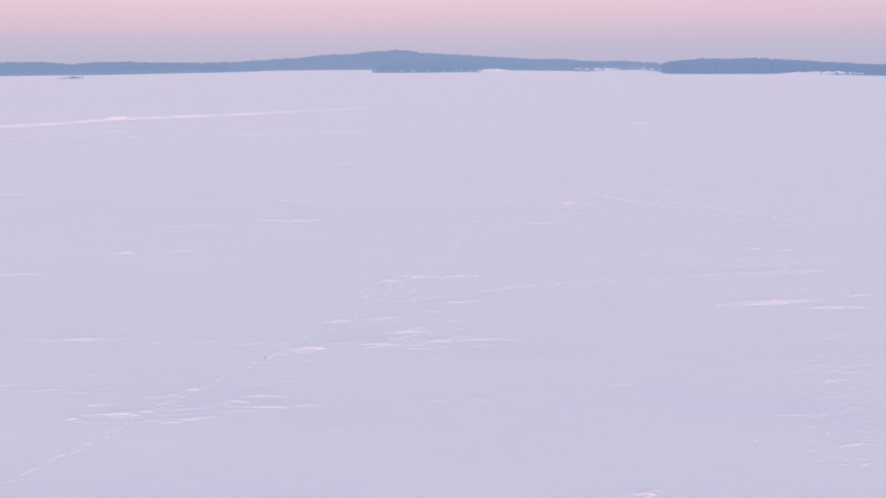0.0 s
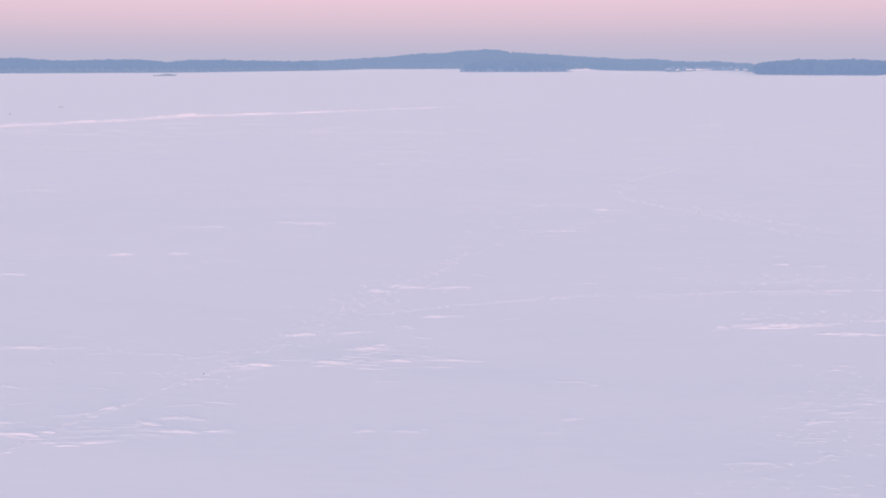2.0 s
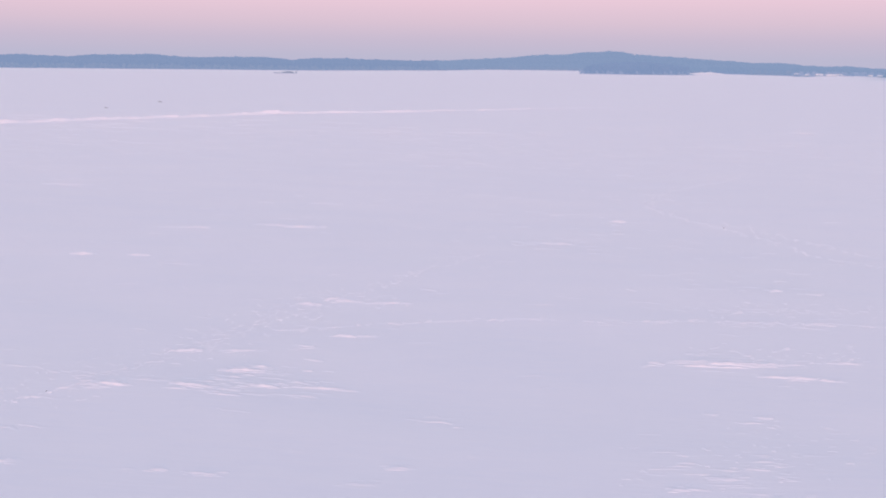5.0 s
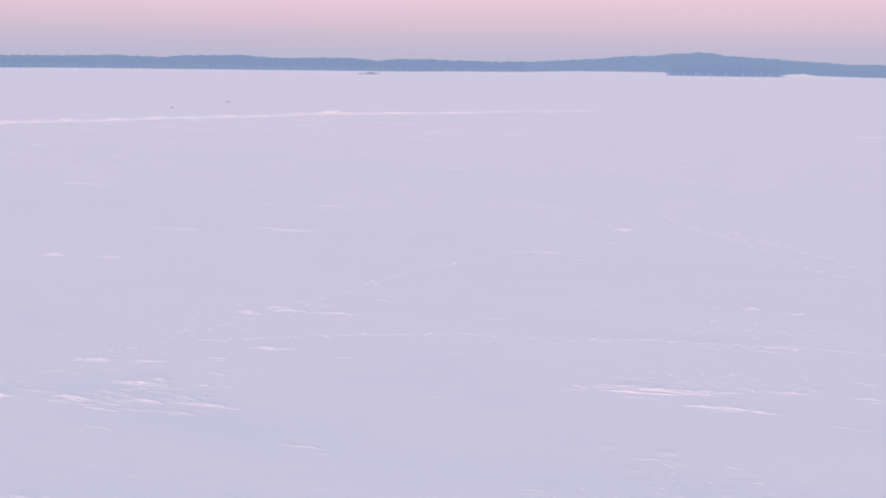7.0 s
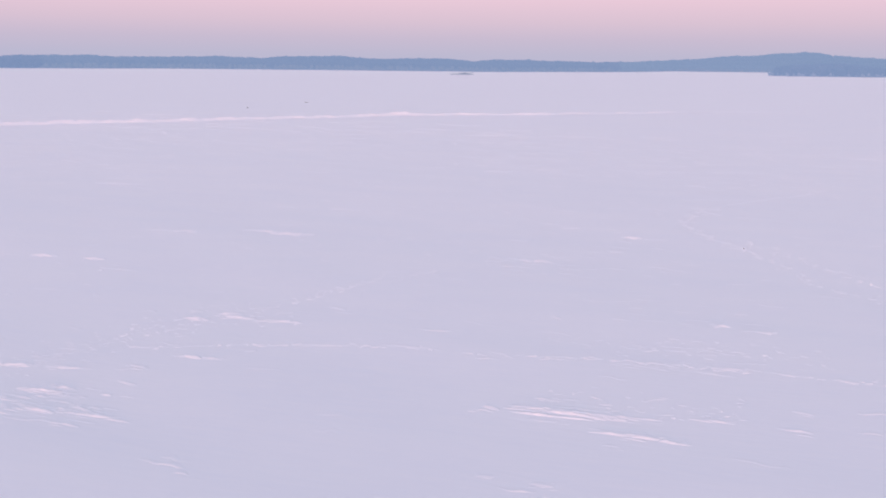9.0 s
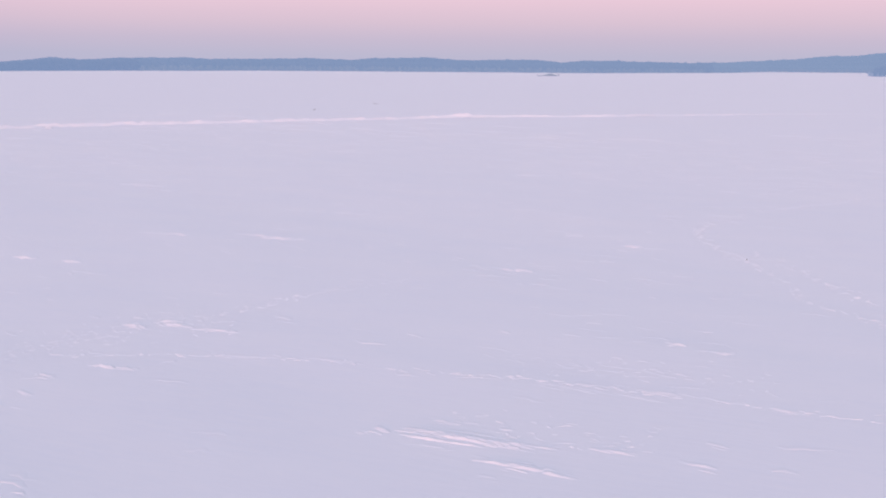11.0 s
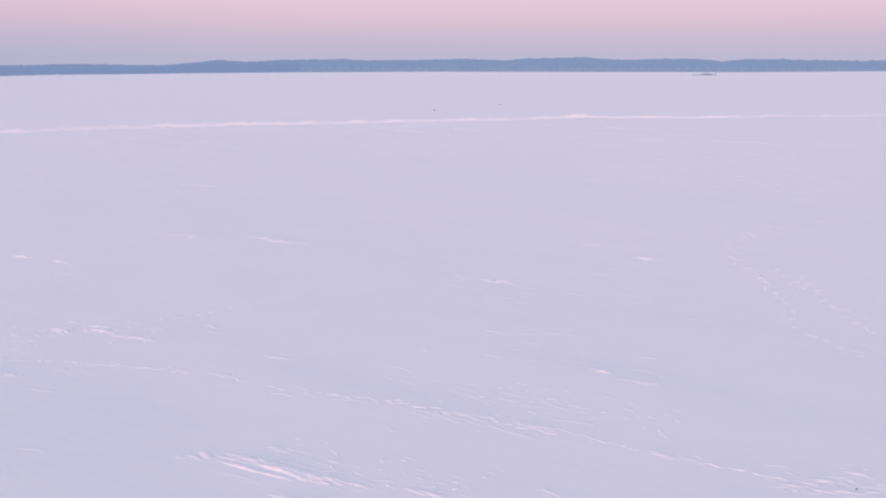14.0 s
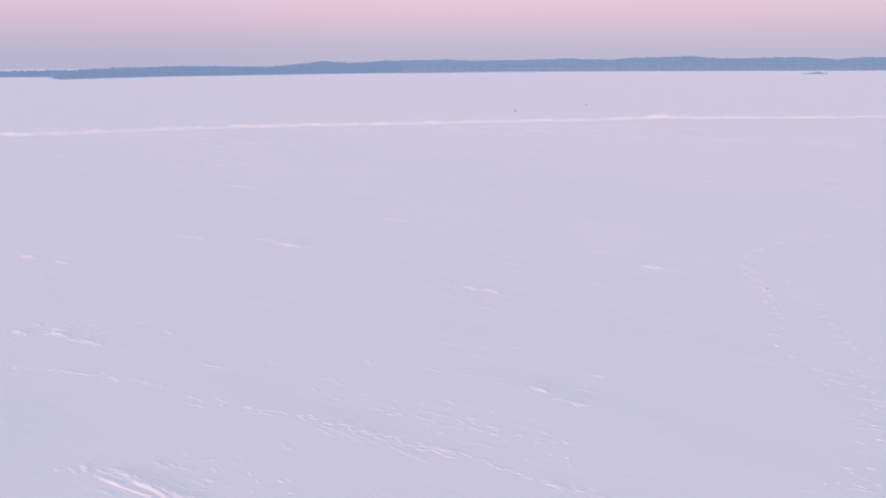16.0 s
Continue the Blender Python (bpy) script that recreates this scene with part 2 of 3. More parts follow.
def woods_mesh(name, spots, mat, rng, conifers=0.7):
    """spots: x, y, foot, height of each tree."""
    forms = [conifer_shape(rng) for _ in range(5)] + [birch_shape(rng) for _ in range(4)]
    verts, faces, n = [], [], 0
    for x, y, z, h in spots:
        v, f = rng.choice(forms[:5]) if rng.random() < conifers else rng.choice(forms[5:])
        turn, wide = rng.uniform(0, 6.28), rng.uniform(0.9, 1.7)
        c, s = math.cos(turn) * wide, math.sin(turn) * wide
        w = np.empty_like(v)
        w[:, 0] = x + h * (c * v[:, 0] - s * v[:, 1])
        w[:, 1] = y + h * (s * v[:, 0] + c * v[:, 1])
        w[:, 2] = z - 0.05 * h + h * 1.05 * v[:, 2]
        verts.append(w)
        faces += [tuple(i + n for i in q) for q in f]
        n += len(v)
    return mesh_from(name, np.concatenate(verts).tolist(), faces, mat, smooth=False)


def build_woods(label, low, high, mat, edge, seed):
    rng = random.Random(seed)
    spots, front = [], []
    for back in (4, 16, 34, 70, 120, 170, 215, 250, 262):
        az = low
        while az < high:
            shore = along(SHORE, az)
            d = shore + back + rng.uniform(-6, 6)
            az += (rng.uniform(1.0, 2.4) if back > 200 or back < 20 else rng.uniform(2.4, 4.6)) / d * 57.3
            if 2.13 > az > 1.95 and back > 60:      # a cut through the woods
                continue
            if back < 60 and (-4.0 < az < -1.8 or -21.3 < az < -18.6):
                continue
            if back < 30 and -10.7 < az < -6.2:     # the village stands here
                continue
            foot = hill_height(az, back)
            room = top_height(az, d) - foot
            h = min(rng.uniform(12.5, 16.5), room + rng.uniform(-1.4, 0.0))
            if back > 200:
                h = room + rng.uniform(-0.7, 0.1) + (rng.uniform(0.6, 1.6) if rng.random() < 0.006 else 0)
            x, y = at(az, d)
            if back < 10:
                front.append((x, y, foot, rng.uniform(2.5, 9.0)))
            else:
                spots.append((x, y, foot, max(5.0, h)))
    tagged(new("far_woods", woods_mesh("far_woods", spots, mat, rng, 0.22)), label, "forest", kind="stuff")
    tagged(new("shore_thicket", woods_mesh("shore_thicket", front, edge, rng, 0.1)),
           "frosted thicket along the foot of the woods, haze painted on", "bushes", kind="stuff")


def build_island():
    rng = random.Random(8)
    # low bank
    n, verts = 40, []
    for ring, (f, z) in enumerate(((1.06, -0.4), (0.97, 0.5), (0.6, 1.1), (0.02, 1.3))):
        for s in range(n):
            ang = 2 * math.pi * s / n
            q = f * (1 + 0.06 * math.sin(3 * ang + 1) + 0.04 * math.sin(7 * ang))
            verts.append((-50 + 86 * q * math.cos(ang), 1680 + 34 * q * math.sin(ang), z))
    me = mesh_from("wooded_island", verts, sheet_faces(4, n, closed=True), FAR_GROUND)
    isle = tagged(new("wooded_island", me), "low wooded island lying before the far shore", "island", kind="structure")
    spots = []
    for _ in range(560):
        u, v = rng.uniform(-1, 1), rng.uniform(-1, 1)
        if u * u + v * v > 1:
            continue
        h = (13 + 6 * (1 - u * u)) * rng.uniform(0.72, 1.06)
        spots.append((-50 + 82 * u, 1680 + 31 * v, 0.4, h))
    bushes = []
    for _ in range(60):     # bushes on the bank
        u = rng.uniform(-1.04, 1.04)
        bushes.append((-50 + 84 * u, 1680 - 32 * math.sqrt(max(0.02, 1 - u * u * 0.9)) + rng.uniform(-1, 2), 0.1, rng.uniform(2, 6.5)))
    tagged(new("island_bushes", woods_mesh("island_bushes", bushes, HOAR, rng, 0.1)),
           "pale hoar-frosted bushes along the island's bank", "bushes", kind="stuff")
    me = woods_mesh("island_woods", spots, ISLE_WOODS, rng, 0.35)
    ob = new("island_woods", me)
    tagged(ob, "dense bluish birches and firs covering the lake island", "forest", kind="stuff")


build_hills()
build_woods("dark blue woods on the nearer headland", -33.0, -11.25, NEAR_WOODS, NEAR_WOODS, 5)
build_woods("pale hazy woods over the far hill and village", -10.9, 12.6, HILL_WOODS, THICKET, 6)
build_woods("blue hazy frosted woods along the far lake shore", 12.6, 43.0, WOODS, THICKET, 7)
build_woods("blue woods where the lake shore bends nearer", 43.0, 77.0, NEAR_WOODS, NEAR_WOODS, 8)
build_island()


# snow-covered open banks on the far shore
def snow_bank_far(az, dist, wide, deep, high, seed, label):
    rng = random.Random(seed)
    cols, rows = 28, 9
    cx, cy = at(az, dist)
    r = radians(az)
    verts = []
    bumps = [rng.uniform(0.65, 1.0) for _ in range(cols)]
    for i in range(rows):
        v = i / (rows - 1)
        for j in range(cols):
            u = j / (cols - 1) * 2 - 1
            z = high * math.sin(math.pi * v) ** 0.8 * max(0.0, 1 - abs(u) ** 3) * bumps[j] - 0.15
            lx, ly = u * wide / 2, (v - 0.5) * deep
            verts.append((cx + math.cos(r) * lx - math.sin(r) * ly, cy + math.sin(r) * lx + math.cos(r) * ly, z))
    me = mesh_from("snow_slope", verts, sheet_faces(rows, cols), SNOW)
    tagged(new("snow_slope", me), label, "snow bank", kind="structure")


snow_bank_far(-19.3, 1076, 92, 26, 3.4, 1, "bright snow-covered bank below the far woods")
snow_bank_far(-2.0, 1901, 62, 34, 4.5, 2, "open snowy slope beside the wooded island")
snow_bank_far(-9.0, 1628, 110, 26, 2.4, 3, "snow-covered shore below the village houses")


# ---- village on the far shore ----
def house(az, dist, wide, deep, wall_high, roof_high, turn):
    x, y = at(az, dist)
    base = new("house")
    base.matrix_world = pose(x, y, 0.6, 0, 0, az + turn)
    a, b = wide / 2, deep / 2
    verts = [(sx * a, sy * b, z) for z in (-0.8, wall_high) for sx, sy in ((-1, -1), (1, -1), (1, 1), (-1, 1))]
    verts += [(-a, 0, wall_high + roof_high - 0.15), (a, 0, wall_high + roof_high - 0.15)]
    faces = [(0, 1, 5, 4), (1, 2, 6, 5), (2, 3, 7, 6), (3, 0, 4, 7), (4, 8, 7), (5, 6, 9)]
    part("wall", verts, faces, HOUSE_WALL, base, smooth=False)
    o, th = 0.6, 0.35
    rv = []
    for sx in (-1, 1):
        for lift in (0, th):
            rv += [(sx * (a + o), -b - o, wall_high - 0.3 + lift), (sx * (a + o), 0, wall_high + roof_high + lift),
                   (sx * (a + o), b + o, wall_high - 0.3 + lift)]
    rf = [(0, 1, 7, 6), (1, 2, 8, 7), (3, 9, 10, 4), (4, 10, 11, 5), (0, 6, 9, 3), (2, 5, 11, 8),
          (0, 3, 4, 1), (1, 4, 5, 2), (6, 7, 10, 9), (7, 8, 11, 10)]
    part("roof", rv, rf, SNOW, base, "thick snow on the roof", smooth=False)
    c = 0.4
    cz = wall_high + roof_high
    cv = [(a * 0.4 + sx * c, sy * c, z) for z in (cz - 0.8, cz + 1.1) for sx, sy in ((-1, -1), (1, -1), (1, 1), (-1, 1))]
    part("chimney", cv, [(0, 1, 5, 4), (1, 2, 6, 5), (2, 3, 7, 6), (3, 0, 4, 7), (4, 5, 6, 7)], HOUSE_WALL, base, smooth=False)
    for k in range(max(1, int(wide // 5))):
        wx = -a + wide * (k + 0.5) / max(1, int(wide // 5))
        wv = [(wx + s * 0.55, -b - 0.03 + q, 1.0 + z) for q in (0, 0.06) for s, z in ((-1, 0), (1, 0), (1, 1.3), (-1, 1.3))]
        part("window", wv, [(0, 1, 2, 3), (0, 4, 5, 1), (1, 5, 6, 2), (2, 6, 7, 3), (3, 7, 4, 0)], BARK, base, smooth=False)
    return tagged(base, "small far house with a thick snowy roof on the shore", "house", "houses on the far shore")


house(-6.59, 1668, 7, 6, 2.4, 1.7, 38)
house(-7.05, 1652, 5, 5, 1.8, 1.2, -30)
house(-7.69, 1645, 11, 6, 1.9, 1.7, -24)
house(-8.16, 1640, 11, 6, 1.8, 1.6, 20)
house(-8.42, 1653, 11, 7, 1.9, 1.5, -12)
house(-8.62, 1662, 6, 6, 2.2, 1.3, 44)
house(-10.08, 1645, 6, 5, 1.6, 1.2, 33)
house(-10.55, 1635, 7, 6, 1.7, 1.4, -28)


def village_bushes():
    rng = random.Random(17)
    spots = []
    for k in range(150):
        az = rng.uniform(-10.7, -6.3)
        d = 1640 + rng.uniform(-6, 45)
        x, y = at(az, d)
        spots.append((x, y, 0.3, rng.uniform(1.4, 4.5) + (4 if d > 1665 else 0)))
    for k in range(14):     # a dark clump on the shore
        x, y = at(-6.95 + rng.gauss(0, 0.07), 1618 + rng.uniform(-4, 4))
        spots.append((x, y, 0.0, rng.uniform(1.0, 2.6)))
    for k in range(12):     # bare bushes before the snowy bank
        x, y = at(-20.1 + rng.gauss(0, 0.5), 1060 + rng.uniform(-5, 4))
        spots.append((x, y, 0.0, rng.uniform(0.8, 2.4)))
    tagged(new("village_bushes", woods_mesh("village_bushes", spots, HOAR, rng, 0.15)),
           "frosted bushes and small trees round the village houses", "bushes", kind="stuff")


village_bushes()


# ---- islet with bushes, out on the lake ----
def islet(cx, cy, heading):
    rng = random.Random(21)
    n, verts = 28, []
    m = pose(cx, cy, 0, 0, 0, heading)
    for f, z in ((1.1, -0.15), (0.85, 0.25), (0.45, 0.5), (0.03, 0.55)):
        for s in range(n):
            ang = 2 * math.pi * s / n
            verts.append(m @ Vector((13.5 * f * math.cos(ang), 4 * f * math.sin(ang), z)))
    me = mesh_from("islet", verts, sheet_faces(4, n, closed=True), SNOW)
    tagged(new("islet", me), "tiny snow-covered islet out on the frozen lake", "islet", kind="structure")
    verts, faces = [], []
    for _ in range(2600):
        u = rng.gauss(0.1, 0.35) if rng.random() < 0.6 else rng.uniform(-0.95, 0.7)
        if abs(u) > 1:
            continue
        h = (1.2 + 1.7 * max(0, 1 - abs(u - 0.2) * 1.6)) * rng.uniform(0.6, 1.15)
        x, y = 13.5 * u, rng.uniform(-3, 2.8) * (1 - u * u * 0.8)
        lean = Vector((rng.uniform(-0.35, 0.35), rng.uniform(-0.3, 0.3), 1)) * h
        w = rng.uniform(0.03, 0.07)
        b = len(verts)
        foot = Vector((x, y, 0.1))
        for k in range(3):
            ang = k * 2.094 + u
            verts.append(m @ (foot + Vector((w * math.cos(ang), w * math.sin(ang), 0))))
        verts.append(m @ (foot + lean))
        faces += [(b, b + 1, b + 3), (b + 1, b + 2, b + 3), (b + 2, b, b + 3)]
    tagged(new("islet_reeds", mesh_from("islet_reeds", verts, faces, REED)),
           "grey reeds and bushes on the islet, haze painted on", "reeds", kind="stuff")
    # one small tree at its end
    base = new("small_tree")
    base.matrix_world = m @ pose(11.6, 0.3, 0.05)
    tv, tf = [], []

    def limb(p, q, r0, r1):
        d = (q - p).normalized()
        u = d.orthogonal().normalized()
        w = d.cross(u)
        b = len(tv)
        for c, r in ((p, r0), (q, r1)):
            for k in range(5):
                ang = k * 1.2566
                tv.append(c + (u * math.cos(ang) + w * math.sin(ang)) * r)
        tf.extend((b + k, b + (k + 1) % 5, b + 5 + (k + 1) % 5, b + 5 + k) for k in range(5))
    limb(Vector((0, 0, -0.2)), Vector((0.1, 0, 1.6)), 0.14, 0.10)
    limb(Vector((0.1, 0, 1.6)), Vector((0.0, 0.1, 3.4)), 0.10, 0.03)
    tips = []
    for k in range(9):
        z = rng.uniform(0.9, 2.9)
        ang = rng.uniform(0, 6.28)
        q = Vector((math.cos(ang) * 0.8, math.sin(ang) * 0.8, z + rng.uniform(0.4, 0.9)))
        limb(Vector((0.05, 0, z)), q, 0.05, 0.015)
        tips.append(q)
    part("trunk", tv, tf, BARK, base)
    cv, cf = [], []
    for q in tips + [Vector((0, 0.1, 3.4))]:
        for _ in range(16):
            c = q + Vector((rng.gauss(0, 0.3), rng.gauss(0, 0.3), rng.gauss(0, 0.28)))
            b = len(cv)
            for k in range(4):
                cv.append(c + Vector((rng.uniform(-0.12, 0.12), rng.uniform(-0.12, 0.12), rng.uniform(-0.12, 0.12))))
            cf += [(b, b + 1, b + 2), (b, b + 2, b + 3), (b, b + 3, b + 1), (b + 1, b + 3, b + 2)]
    part("crown", cv, cf, REED, base, "bare twigs with painted haze")
    tagged(base, "small bare tree with painted haze standing on the islet", "tree")


islet(-421, 1127, 20)


# ---- wind drifts ----
def drift_form(rng, length, high, deep):
    rough = max(0.8, 11 * deep)
    n = min(60, max(8, int(length * 7 / rough)))
    ph = [rng.uniform(0, 6.28) for _ in range(4)]
    peak = rng.uniform(0.25, 0.7)
    verts = []
    for i in range(n):
        u = i / (n - 1)
        env = math.sin(0.5 * math.pi * (u / peak if u < peak else (1 - u) / (1 - peak))) ** 1.2
        env *= 0.62 + 0.38 * math.sin(6.5 * length * u / rough + ph[0]) * math.sin(2.6 * length * u / rough + ph[1])
        x = (u - 0.5) * length
        wig = deep * (0.45 * math.sin(5 * u + ph[2]) + 0.22 * math.sin(14 * u + ph[3]))
        h = high * env
        w = deep * (0.35 + 0.65 * env)
        verts += [(x, wig - 0.30 * w - 1.5 * h, -0.03), (x, wig - 0.30 * w - 0.6 * h, h * 0.5), (x, wig - 0.22 * w, h),
                  (x, wig + 0.35 * w, h * 0.80), (x, wig + 1.4 * w, h * 0.30), (x, wig + 2.6 * w, -0.03)]
    return verts, sheet_faces(n, 6)


def laid(verts, x, y, turn):
    c, s = math.cos(radians(turn)), math.sin(radians(turn))
    out = []
    for vx, vy, vz in verts:
        px, py = x + c * vx - s * vy, y + s * vx + c * vy
        out.append((px, py, vz))
    return out


def eased(v):
    v = np.clip(v, 0, 1)
    return v * v * (3 - 2 * v)


def strand_sheet(rng, length, half_v, top, grain, lee, cell_u, cell_v, count, cores=3, runs=(0.08, 0.3), face_run=(1.1, 2.2)):
    """Wind-cut ridges side by side along the wind: short faces towards the sun, long lees behind. grain: the size of their bends."""
    half_u = 0.6 * length + 2.5 * cell_u
    us = np.arange(-half_u, half_u, cell_u)
    vs = np.arange(-1.8 * half_v - 8 * cell_v, 1.8 * half_v + lee[1], cell_v)
    u, v = np.meshgrid(us, vs)
    h = np.zeros_like(u)
    for k in range(count):
        core = k < cores
        u0 = rng.uniform(-0.12, 0.12) * length if core else rng.uniform(-0.5, 0.5) * length if cores else rng.gauss(0, 0.22) * length
        v0 = rng.uniform(-0.3, 0.3) * half_v if core else rng.gauss(0, 0.62) * half_v
        run = (rng.uniform(0.34, 0.5) if core else rng.uniform(*runs)) * length + cell_u
        peak = top * (rng.uniform(0.8, 1.1) if core else rng.uniform(0.2, 0.72))
        face, back = peak * rng.uniform(*face_run), rng.uniform(*lee)
        p, q = rng.uniform(0, 6.28), rng.uniform(0, 6.28)
        bend = 0.014 * np.sin(3.1 * u / grain + p) + 0.008 * np.sin(9 * u / grain + q)
        s = v - v0 - rng.uniform(-0.07, 0.05) * (u - u0) - grain * bend
        env = np.clip(1 - ((u - u0) / run) ** 2, 0, 1) ** 0.9
        env = env * (0.80 + 0.20 * np.sin(8.3 * u / grain + q) * np.sin(3.7 * u / grain + p))
        h = np.maximum(h, peak * env * np.where(s < 0, eased(1 + s / face), eased(1 - s / back)))
    z = h - 0.008
    n = len(us)
    i, j = np.meshgrid(np.arange(len(vs) - 1), np.arange(n - 1), indexing="ij")
    k = (i * n + j).ravel()
    quads = np.stack([k, k + 1, k + n + 1, k + n], -1)
    quads = quads[z.ravel()[quads].max(1) > -0.004]
    used, index = np.unique(quads, return_inverse=True)
    return u.ravel()[used], v.ravel()[used], z.ravel()[used], index.reshape(-1, 4).tolist()


def settled(u, v, z, x, y, turn):
    """The sheet laid on the snow at x, y, turned by that many degrees; its points count from there."""
    c, d = math.cos(radians(turn)), math.sin(radians(turn))
    wx, wy = c * u - d * v, d * u + c * v
    return np.stack([wx, wy, z + swell(x + wx, y + wy) - lift_at(x, y)], -1).tolist()


def snow_bank():
    """A row of long slanting drifts that overlap like tiles, with a gap here and there."""
    rng = random.Random(31)
    knots = [(-160, 60), (-139, 114), (-131, 137), (-125, 160), (-106, 191), (-93, 213), (-77, 240), (-52, 262), (-33, 286), (-13, 306), (20, 338)]
    rise = [0.75, 0.78, 0.78, 0.76, 0.72, 0.72, 0.66, 0.55, 0.40, 0.26, 0.05]
    pts = [Vector(k) for k in knots]
    dist = [0.0]
    for p, q in zip(pts, pts[1:]):
        dist.append(dist[-1] + (q - p).length)
    base = new("snow_bank")

    def piece(x, y, turn, long, wide, top, count):
        far = max(1.0, math.hypot(x - 20, y - 15) / 200)
        u, v, z, faces = strand_sheet(rng, long, wide, top, 5.0, (0.9, 2.6), 0.4 * far, 0.11 * far, count, face_run=(0.75, 1.3))
        ob = part("bank_drift", settled(u, v, z, x, y, turn), faces, CRUST, base)
        ob.location = (x, y, lift_at(x, y))

    s = 0.0
    while s < dist[-1]:
        x, y = float(np.interp(s, dist, [p.x for p in pts])), float(np.interp(s, dist, [p.y for p in pts]))
        x2, y2 = float(np.interp(s + 4, dist, [p.x for p in pts])), float(np.interp(s + 4, dist, [p.y for p in pts]))
        way = math.degrees(math.atan2(y2 - y, x2 - x)) if s + 4 < dist[-1] else 45.0
        long = rng.uniform(6, 13)
        piece(x, y, way - rng.uniform(5, 12), long, rng.uniform(0.5, 1.3), float(np.interp(s, dist, rise)) * rng.uniform(0.65, 1.1), 19)
        s += long * rng.uniform(0.42, 0.68)
    piece(-77.5, 239, 42, 11, 0.9, 1.0, 14)     # the highest of them
    # lumps where a track breaks through it
    verts, faces = [], []
    for _ in range(34):
        v, f = drift_form(rng, rng.uniform(0.8, 2.2), rng.uniform(0.15, 0.4), rng.uniform(0.2, 0.5))
        b = len(verts)
        verts += laid(v, -125.5 + rng.uniform(-4.5, 4.5), 161 + rng.uniform(-5, 5), rng.uniform(-20, 60))
        faces += [tuple(i + b for i in q) for q in f]
    tagged(part("snow_lumps", verts, faces, CRUST, base, "churned lumps of snow"), kind="stuff")
    tagged(base, "long low snow bank of overlapping drifts crossing the lake", "snow bank")


snow_bank()
drift_rng = random.Random(77)


def drift(x, y, length, turn, bright):
    """One wind-cut drift; bright: 1 to 3, how far its faces stand up."""
    far = max(1.0, math.hypot(x - 20, y - 15) / 45)
    top = (0.0, 0.040, 0.074, 0.115)[bright] * far ** 0.6 * (0.5 + 0.5 * min(1.0, length / 1.6))
    span = 1.2 * length
    u, v, z, faces = strand_sheet(drift_rng, span, (0.14 + 0.065 * span) * far ** 0.6, top, far, (0.10 * far ** 0.5, 0.30 * far ** 0.5),
                                  0.06 * far, 0.025 * far, 9 + int(6 * span),
                                  face_run=((0, 0), (1.2, 2.4), (1.0, 1.8), (0.8, 1.5))[bright])
    ob = new("snow_drift", mesh_from("snow_drift", settled(u, v, z, x, y, turn), faces, CRUST))
    ob.location = (x, y, lift_at(x, y))
    size = "long" if length > 2.4 else "short" if length < 0.7 else "low"
    light = ("", "faint", "pale", "bright")[bright]
    return tagged(ob, size + " wind-cut snow drift with a " + light + " pink sunlit edge", "snow drift", "snow drifts")


drift(6.8, 28.1, 0.6, -0, 3)
drift(2.4, 33.1, 0.3, 2, 1)
drift(-9.1, 34.2, 0.5, 6, 2)
drift(-12.0, 34.4, 0.4, 7, 3)
drift(-7.7, 34.4, 1.4, 9, 2)
drift(-10.4, 34.9, 1.3, 3, 3)
drift(-5.9, 35.2, 1.5, -5, 1)
drift(-5.5, 35.7, 1.7, -1, 2)
drift(-4.0, 35.9, 0.9, 7, 2)
drift(-11.5, 35.9, 0.9, 7, 2)
drift(-0.1, 36.2, 0.7, 8, 1)
drift(-6.6, 36.3, 0.8, -5, 3)
drift(0.8, 36.4, 0.6, 1, 2)
drift(2.2, 36.4, 0.9, 4, 2)
drift(6.9, 36.8, 1.1, 10, 1)
drift(-9.2, 37.0, 0.9, 9, 2)
drift(-5.8, 37.0, 1.5, 3, 2)
drift(17.9, 37.6, 0.3, 4, 2)
drift(-8.6, 37.7, 0.5, 20, 3)
drift(7.6, 38.3, 0.9, 12, 2)
drift(4.2, 38.8, 0.4, 16, 1)
drift(15.8, 38.8, 0.5, 4, 3)
drift(9.7, 39.8, 0.5, 2, 1)
drift(17.2, 39.9, 1.0, 9, 2)
drift(18.9, 40.8, 0.4, 1, 1)
drift(20.0, 42.6, 0.9, 15, 1)
drift(-5.2, 43.0, 0.9, 16, 2)
drift(-5.0, 43.5, 1.5, 4, 3)
drift(-1.8, 44.1, 1.4, -2, 3)
drift(17.9, 44.2, 0.6, 9, 1)
drift(-12.0, 44.6, 1.2, 20, 1)
drift(-10.0, 44.7, 0.9, 2, 1)
drift(0.6, 44.8, 1.3, 4, 3)
drift(-15.6, 45.1, 2.2, 8, 2)
drift(-13.5, 45.3, 0.8, 2, 1)
drift(2.5, 45.2, 2.3, 6, 2)
drift(1.8, 45.6, 1.4, -10, 2)
drift(18.7, 46.0, 0.6, 12, 2)
drift(16.9, 45.9, 0.5, 6, 2)
drift(-1.4, 46.4, 0.7, 19, 2)
drift(-0.7, 46.6, 1.6, 12, 3)
drift(-0.7, 47.1, 1.4, 8, 3)
drift(-4.4, 48.6, 1.0, 20, 3)
drift(1.2, 48.6, 0.8, -9, 2)
drift(-2.2, 49.2, 1.4, 18, 2)
drift(-0.2, 44.0, 0.7, 8, 2)
drift(-3.9, 44.3, 1.5, 5, 1)
drift(5.2, 56.5, 2.4, 18, 1)
drift(-4.5, 49.9, 0.3, 20, 2)
drift(19.8, 49.9, 0.6, 9, 1)
drift(0.2, 50.5, 0.8, -10, 2)
